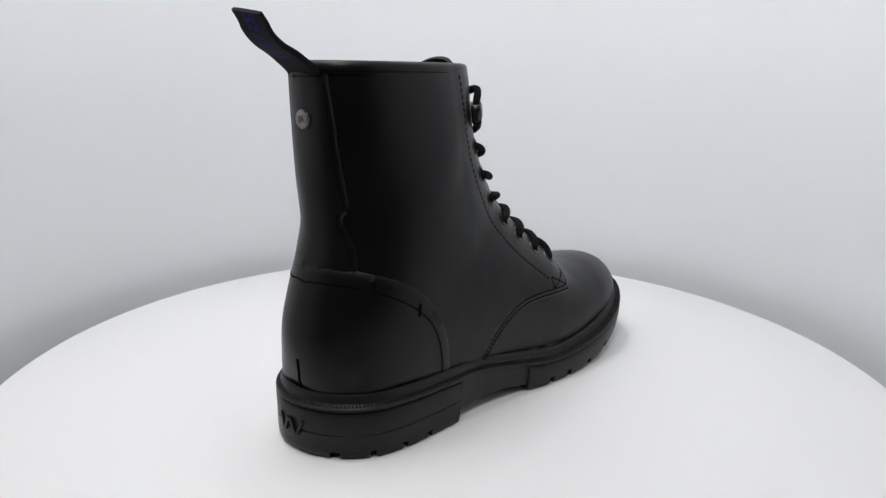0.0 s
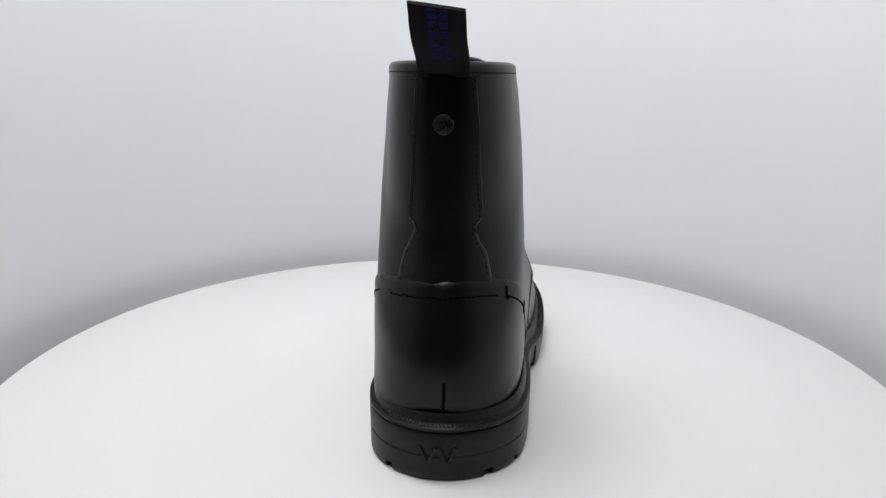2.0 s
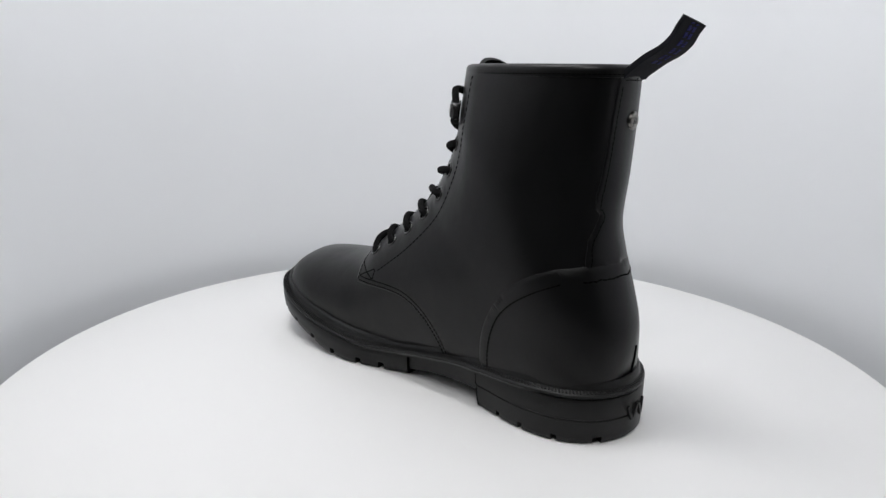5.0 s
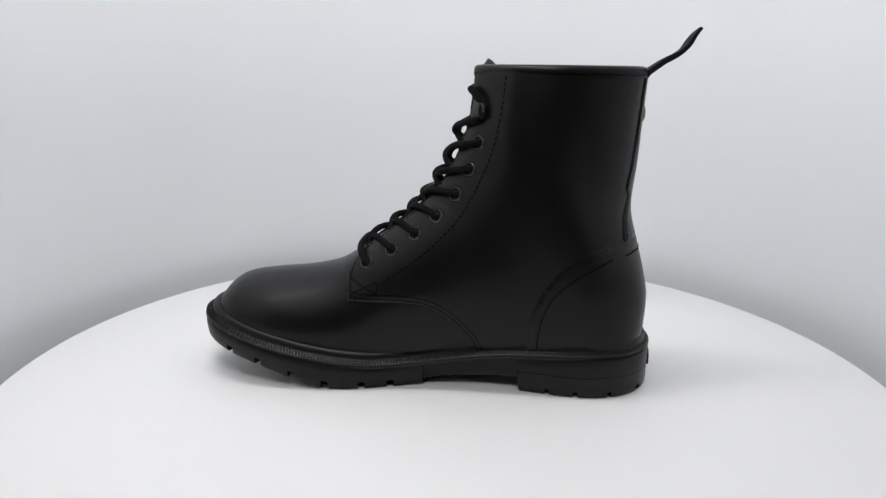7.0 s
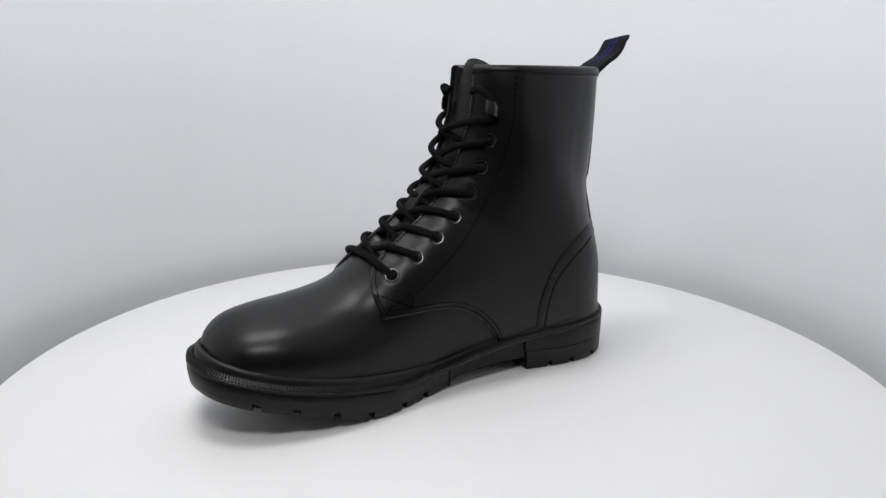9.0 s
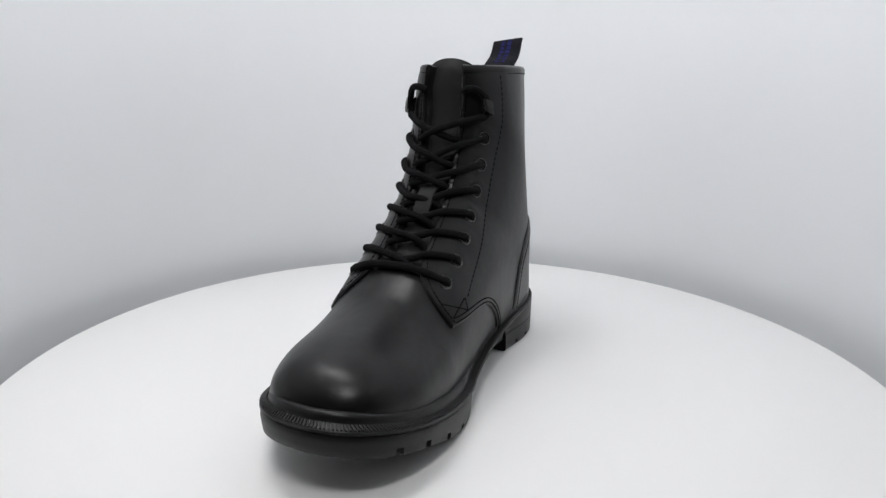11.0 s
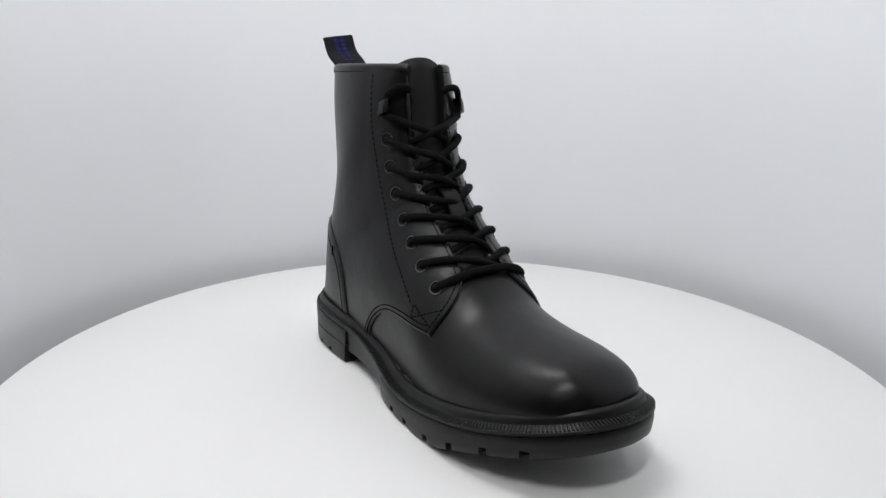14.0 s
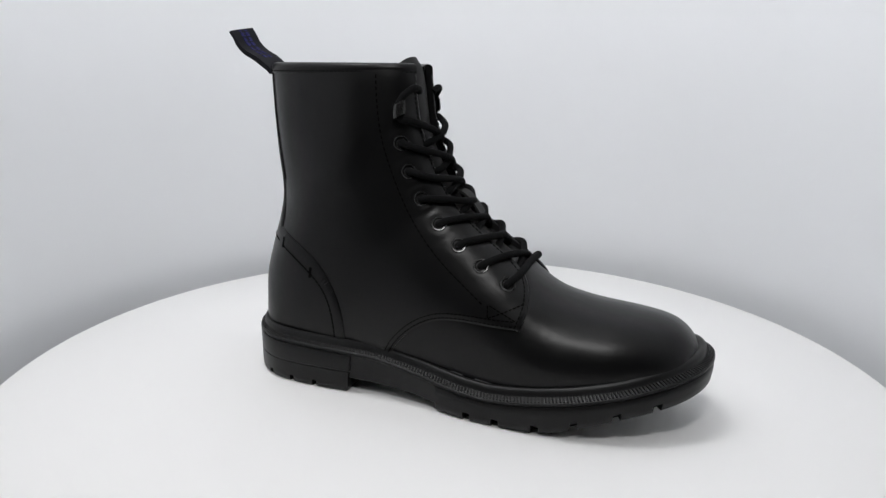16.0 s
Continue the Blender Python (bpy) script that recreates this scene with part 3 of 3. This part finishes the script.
def build_eyelets():
    for side in (1, -1):
        for s, a in EYE_UV[side]:
            n, t, b = basis(s, a)
            c = raised(np.array(s), np.array(a), np.array(QUARTER - 0.1))
            bm = bmesh.new()
            rings = []
            for r, h in ((4.9, -0.1), (4.8, 0.5), (4.3, 0.95), (3.7, 0.9), (3.2, 0.4), (3.0, -0.3), (2.9, -1.0)):
                rings.append([bm.verts.new((c + n * h + r * (math.cos(k * math.pi / 14) * t + math.sin(k * math.pi / 14) * b)) * MM) for k in range(28)])
            for p, q in zip(rings, rings[1:]):
                for k in range(28):
                    bm.faces.new((p[k], p[(k + 1) % 28], q[(k + 1) % 28], q[k]))
            ob = part("eyelet", bm, EYELET, boot, "black metal eyelet")
            # a dark disc stands for the shade inside the hole
            bm = bmesh.new()
            ring = [bm.verts.new((c + n * 0.1 + 3.2 * (math.cos(k * math.pi / 10) * t + math.sin(k * math.pi / 10) * b)) * MM) for k in range(20)]
            bm.faces.new(ring)
            r2 = bmesh.ops.extrude_face_region(bm, geom=bm.faces[:])
            for v in r2["geom"]:
                if isinstance(v, bmesh.types.BMVert):
                    v.co -= Vector(n) * 0.0008
            part("eyelet_shade", bm, HOLE_SHADE, ob)


build_eyelets()

HOOK = {side: find(-21.5, 180.0, side) for side in (1, -1)}


def build_hooks():
    for side in (1, -1):
        s, a = HOOK[side]
        n, t, b = basis(s, a)
        c = raised(np.array(s), np.array(a), np.array(QUARTER))
        away = t * side                      # away from the opening
        up = np.array([0, 0, 1.0]) - n * n[2]
        up /= np.linalg.norm(up)
        bm = bmesh.new()
        # a plate that folds back over the lace, thickest at its rounded outer end
        prof = [(-2.0, 0.2), (4.0, 0.2), (5.6, 1.6), (5.8, 4.2), (4.2, 6.2), (0.5, 6.6), (-2.2, 6.0), (-2.4, 5.0), (0.5, 4.8), (3.4, 4.2), (3.8, 2.4), (2.4, 1.4), (-2.0, 1.2)]
        rows = []
        for w, k in ((-4.6, 0.75), (-4.0, 0.95), (-2.0, 1.0), (2.0, 1.0), (4.0, 0.95), (4.6, 0.75)):
            rows.append([bm.verts.new((c + away * (-(x - 1.5) * k - 1.5) * -1 + n * (0.2 + h * k) + up * w) * MM) for x, h in prof])
        m = len(prof)
        for p, q in zip(rows, rows[1:]):
            for k in range(m):
                bm.faces.new((p[k], p[(k + 1) % m], q[(k + 1) % m], q[k]))
        bm.faces.new(rows[0])
        bm.faces.new(rows[-1])
        part("lace_hook", bm, EYELET, boot, "black enamelled speed hook")


build_hooks()

# ---------------------------------------------------------------- laces
R_LACE = 2.2


def gap_at(level, y, lift):
    level = level - np.interp(level, [0, 2, 4, 6], [0.28, 0.35, 0.6, 0.8]) * max(0.0, 1 - (y / 26.0) ** 2)
    s = np.interp(level, range(len(EYES)), [e[0] for e in EYE_UV[1]])
    if level < 0:
        s = EYE_UV[1][0][0] + level * (EYE_UV[1][1][0] - EYE_UV[1][0][0])
    if level > len(EYES) - 1:
        s = EYE_UV[1][-1][0] + (level - 6) * 1.9
    a = math.asin(max(-1, min(1, (y - 1.0) / 34.0)))
    lift = lift + np.interp(level, [2, 5, 7], [0.0, 2.2, 3.2]) * max(0.0, 1 - (y / 24.0) ** 2)
    return raised(np.array(s), np.array(a * 0.8), np.array(lift))


def eye_point(level, side, lift):
    s, a = EYE_UV[side][level]
    return raised(np.array(s), np.array(a), np.array(lift))


def build_laces():
    rng = random.Random(7)
    n = len(EYES)
    # the straight bar across the lowest pair
    pts = [eye_point(0, 1, -1.0), eye_point(0, 1, 2.6), gap_at(-0.02, 18, 4.2), gap_at(0.06, 8, 3.6), gap_at(0.06, -7, 3.6), gap_at(-0.02, -17, 4.2), eye_point(0, -1, 2.8), eye_point(0, -1, -1.0)]
    bm = bmesh.new()
    add_tube(bm, spline(pts, 8), R_LACE * 1.06, 12)
    part("lace", bm, LACE, boot, "straight lowest run of round black lace")
    for i in range(1, n):
        for side in (1, -1):
            over = 4.8 if side < 0 else 2.4
            w = rng.uniform(-0.06, 0.06)
            pts = [eye_point(i, side, -1.4), eye_point(i, side, 2.6), eye_point(i, side, 4.6) * 0.6 + gap_at(i - 0.16, side * 18, 4.4) * 0.4,
                   gap_at(i - 0.24 + w, side * 15.0, 4.0), gap_at(i - 0.42 + w, side * 7, over - 0.8), gap_at(i - 0.56, 0.8, over - 1.9),
                   gap_at(i - 0.74 - w, -side * 8, 0.3), gap_at(i - 0.88, -side * 13.5, -1.6), gap_at(i - 0.96, -side * 19, -3.4)]
            bm = bmesh.new()
            add_tube(bm, spline(pts, 7), R_LACE * rng.uniform(0.96, 1.05), 12)
            part("lace", bm, LACE, boot, "round black lace run")
    # the top runs round the hooks and the tucked ends
    for side in (1, -1):
        s, a = HOOK[side]
        nrm, t, b = basis(s, a)
        away = t * side
        c = raised(np.array(s), np.array(a), np.array(QUARTER))
        up = np.array([0, 0, 1.0])
        over = 4.6 if side > 0 else 2.8
        pts = [gap_at(6.05, -side * 19, -3.2), gap_at(6.12, -side * 13, -1.4), gap_at(6.42, -side * 2, over - 2.4), gap_at(6.66, side * 10, 3.4), c - away * 6 - up * 10 + nrm * 4.2, c - up * 6.5 + nrm * 3.0,
               c + away * 2.2 + nrm * 3.0, c + up * 5.2 + nrm * 3.2, c - away * 4 + up * 7.4 + nrm * 3.6, c - away * 8.5 + up * 8.0 + nrm * 3.0, c - away * 12 + up * 7.0 + nrm * 0.0, c - away * 14 + up * 4.5 - nrm * 3.5]
        bm = bmesh.new()
        add_tube(bm, spline(pts, 7), R_LACE, 12)
        part("lace", bm, LACE, boot, "lace wrapped round the hook and tucked in")


build_laces()

# ---------------------------------------------------------------- the sole
OUTLINE = [(-135.6, 1), (-132.6, -14), (-123.2, -29.3), (-107.8, -40.4), (-88, -44.6), (-60, -45.2), (-30, -44), (0, -46.5), (30, -52), (60, -54.2), (90, -53.8), (112.5, -50.2), (131.5, -43.4), (148, -34),
           (160, -23), (167, -11), (170.3, 3), (169.6, 16), (164.5, 29), (154, 39.5), (139, 47), (122, 51.5), (105, 53.3), (85, 53.6), (60, 51), (35, 43.4), (10, 37), (-20, 35.5), (-50, 38.6), (-75, 43), (-95, 43.6), (-112.5, 39), (-126.5, 27.8), (-133.8, 13.5)]
TOP_X = [-137, -95, -60, -38, -23, 2, 14, 30, 46, 60, 75, 96, 106, 125, 135, 150, 161, 170]
TOP_Z = [35, 35, 34, 33, 31.5, 27.5, 25.5, 23.5, 22.5, 23.5, 25.5, 29, 31, 35, 37.5, 41.5, 44.5, 46.5]
BOT_X = [14, 30, 65, 80, 90, 100, 111, 122, 135, 147, 160, 170]
BOT_Z = [1.5, 0, 0, 1.3, 3.7, 7, 10.5, 13.7, 17, 20, 23.5, 26.5]
RIM = spline(OUTLINE, 14, closed=True)
# the welt overhangs the waist of the sole on the inner side
WELT_RIM = RIM.copy()
WELT_RIM[:, 1] += np.where(RIM[:, 1] > 0, np.interp(RIM[:, 0], [-100, -75, -50, -20, 10, 35, 62], [0, 2.5, 6, 8.5, 7, 3, 0]), 0)


def top_z(x):
    return np.interp(x, TOP_X, TOP_Z)


def out_dir(rim):
    d = np.roll(rim, -1, 0) - np.roll(rim, 1, 0)
    d /= np.linalg.norm(d, axis=1)[:, None]
    return np.stack([d[:, 1], -d[:, 0]], -1) * SENSE


SENSE = 1.0
if out_dir(RIM)[0][0] > 0:
    SENSE = -1.0


def resample(rim, step):
    q = np.vstack([rim, rim[:1]])
    acc = np.concatenate([[0], np.cumsum(np.linalg.norm(np.diff(q, axis=0), axis=1))])
    n = int(acc[-1] / step)
    d = np.linspace(0, acc[-1], n, endpoint=False)
    return np.stack([np.interp(d, acc, q[:, 0]), np.interp(d, acc, q[:, 1])], -1)


def ring_mesh(rim, rows, x0=-500.0, x1=500.0, lean=0.0):
    """A closed band from rows of (offset, z array) round a rim, cut off at x0 and x1; lean moves the x1 end forward from row to row."""
    d = out_dir(rim)
    bm = bmesh.new()
    loops = []
    for j, (o, z) in enumerate(rows):
        p = rim + d * np.asarray(o, float).reshape(-1, 1)
        end = x1 + lean * j / len(rows)
        for edge, sign in ((x0, 1), (end, -1)):
            inner = p[(p[:, 0] - edge) * sign >= 0]
            near = inner[np.abs(inner[:, 0] - edge) < 4.0]
            if len(near):
                gone = (p[:, 0] - edge) * sign < 0
                p[gone, 1] = np.clip(p[gone, 1], near[:, 1].min(), near[:, 1].max())
                p[gone, 0] = edge
        loops.append([bm.verts.new((x * MM, y * MM, h * MM)) for (x, y), h in zip(p, z)])
    n = len(rim)
    for a, b in zip(loops, loops[1:]):
        for k in range(n):
            bm.faces.new((a[k], a[(k + 1) % n], b[(k + 1) % n], b[k]))
    bm.faces.new(loops[0])
    bm.faces.new(loops[-1][::-1])
    bmesh.ops.remove_doubles(bm, verts=bm.verts, dist=2e-6)
    return bm


def ledge(x):
    """How wide the welt stands out: less round the heel."""
    return np.interp(x, [-45, 15], [0.6, 1.0])


def build_welt():
    rim = resample(WELT_RIM, 2.2)
    zt = top_z(rim[:, 0])
    k = ledge(rim[:, 0])
    rows = [(-14, zt - 3), (-9.6 * k, zt + 0.2), (-8.2 * k, zt + 0.9), (-6.6 * k, zt + 0.7), (-5.4 * k, zt - 0.4), (-4.9 * k, zt - 2.0), (-4.6 * k, zt - 3.5), (-4.0 * k, zt - 4.0), (-1.0, zt - 5.0), (-0.1, zt - 5.8), (0.0, zt - 7.0), (-0.7, zt - 7.5), (-1.4, zt - 9.0), (-8, zt - 9.4)]
    ob = part("welt", ring_mesh(rim, rows), RUBBER, boot, "black rubber welt with a smooth bead and ribbed edge")
    # the fine ribs on the welt's slope
    fine = resample(WELT_RIM, 2.05)
    d = out_dir(fine)
    z = top_z(fine[:, 0])
    bm = bmesh.new()
    for (x, y), (dx, dy), h in zip(fine, d, z):
        n = np.array([dx * 0.32, dy * 0.32, 0.947])
        along = np.array([dx * 0.947, dy * 0.947, -0.32])
        along /= np.linalg.norm(along)
        side = np.array([-dy, dx, 0])
        c = np.array([x, y, h - 4.5]) + np.array([dx, dy, 0]) * (-1.3 - ledge(x))
        add_box(bm, c + n * 0.25, along * 0.9 + side * 0.25, side, n, 2.1 * ledge(x), 0.5, 0.45)
    part("rib_band", bm, RUBBER, ob, "fine raised ribs", smooth=False, kind="stuff")

    # thin streaks of dried glue where the upper meets the welt
    rim_d = out_dir(rim)
    line = rim + rim_d * (-9.3 * k)[:, None]
    for x0, x1, sg in ((52, 74, 1), (82, 116, 1), (8, 30, -1), (36, 60, -1), (72, 118, -1)):
        ok = (np.sign(line[:, 1]) == sg) & (line[:, 0] > x0) & (line[:, 0] < x1)
        pts = np.column_stack([line[ok], zt[ok] + 0.75])
        bm = bmesh.new()
        add_tube(bm, pts, 0.32, 6)
        part("glue_streak", bm, GLUE, ob, "thin streak of dried glue")


build_welt()


def notch(rim, places, width, deep):
    """Inward shift of the rim's points near the places (x, sign of y)."""
    o = np.zeros(len(rim))
    for x, sg in places:
        ok = (np.sign(rim[:, 1]) == sg) & (np.abs(rim[:, 0] - x) < width / 2)
        o[ok] = -deep
    return o


def with_notches(rim, places, width):
    """Add close pairs of points at each notch's sides."""
    out = []
    n = len(rim)
    for i in range(n):
        a, b = rim[i], rim[(i + 1) % n]
        out.append(a)
        cuts = []
        for x, sg in places:
            for e in (-width / 2 - 0.05, -width / 2 + 0.05, width / 2 - 0.05, width / 2 + 0.05):
                k = (x + e - a[0]) / (b[0] - a[0]) if abs(b[0] - a[0]) > 1e-6 else -1
                if 0 < k < 1 and np.sign(a[1] + (b[1] - a[1]) * k) == sg:
                    cuts.append(k)
        out += [a + (b - a) * k for k in sorted(cuts)]
    return np.array(out)


def build_forepart():
    places = [(x, s) for s in (1, -1) for x in (35, 53, 77, 99, 122, 143)]
    rim = with_notches(resample(RIM, 2.0), places, 4.4)
    zb = np.interp(rim[:, 0], BOT_X, BOT_Z)
    zt = top_z(np.maximum(rim[:, 0], 14)) - 8.6
    cut = notch(rim, places, 4.4, 6.0)
    hi = np.minimum(zb + 5.0, zt - 2)
    rows = [(-7.0, zb), (cut - 2.2, zb), (cut - 1.1, zb + 1.2), (cut - 0.6, hi - 0.2), (np.full(len(rim), -0.6), hi), (-0.2, (hi + zt) / 2), (-0.4, zt - 1.0), (-1.0, zt), (-6, zt + 0.5)]
    part("forepart_sole", ring_mesh(rim, rows, x0=14.0), RUBBER, boot, "thick black rubber forepart with tread notches")


def build_heel():
    places = [(x, 1) for x in (-67, -85, -107, -127)] + [(x, -1) for x in (-73, -91, -110, -126)]
    rim = with_notches(resample(RIM, 2.0), places, 3.2)
    zt = top_z(np.minimum(rim[:, 0], -48)) - 8.6
    cut = notch(rim, places, 3.2, 4.0)
    zero = np.zeros(len(rim))
    rows = [(-7.0, zero), (cut - 1.6, zero), (cut - 0.6, zero + 1.2), (cut - 0.4, zero + 3.9), (zero - 0.4, zero + 4.1), (-0.3, zero + 13.2), (-0.9, zero + 13.6), (-0.9, zero + 14.2), (-0.3, zero + 14.6),
            (-0.1, zt - 1.2), (-0.7, zt), (-6, zt + 0.5)]
    ob = part("heel_block", ring_mesh(rim, rows, x1=-50.0, lean=5.0), RUBBER, boot, "black rubber heel block with notched tread and a moulded line")
    # raised strokes of the moulded emblem behind
    for y0, tilt in ((7.5, 0.42), (2.6, -0.42), (-2.4, 0.42), (-7.4, -0.42)):
        bm = bmesh.new()
        x = -136.6 + 0.019 * (y0 - 1) ** 2
        slope = 2 * 0.019 * (y0 - 1)
        side = np.array([slope, 1.0, 0.0]) / math.hypot(1.0, slope)
        out = np.array([1.0, -slope, 0.0]) / math.hypot(1.0, slope)
        up = np.array([0.0, 0.0, 1.0])
        add_box(bm, (x + 0.3, y0, 15.2), out, side * math.cos(tilt) - up * math.sin(tilt), up * math.cos(tilt) + side * math.sin(tilt), 0.8, 0.9, 4.6)
        part("moulded_stroke", bm, RUBBER, ob)


def build_shank():
    rim = resample(RIM, 2.0)
    zb = np.interp(rim[:, 0], [-50, -30, 0, 16], [8.5, 8.0, 6.0, 3.5])
    zt = top_z(np.clip(rim[:, 0], -52, 17)) - 8.0
    rows = [(-11, zb - 0.5), (-3.4, zb), (-2.2, zb + 1.2), (-1.7, (zb + zt) / 2), (-1.2, zt), (-6, zt + 0.5)]
    part("shank", ring_mesh(rim, rows, x0=-52.0, x1=17.0), RUBBER, boot, "recessed black rubber shank under the arch")


build_forepart()
build_heel()
build_shank()

# ---------------------------------------------------------------- what moves
RATE, START = 18.34, 46.42


def motions():
    rows = [(k / 10, pose(0, 0, 0, 0, 0, START + RATE * k / 10)) for k in range(161)]
    walk(boot, [(t, m @ pose(0, -0.0117, 0.0004)) for t, m in rows])
    walk(turntable, [(t, pose(*DISC_C, 0) @ m) for t, m in rows])


motions()
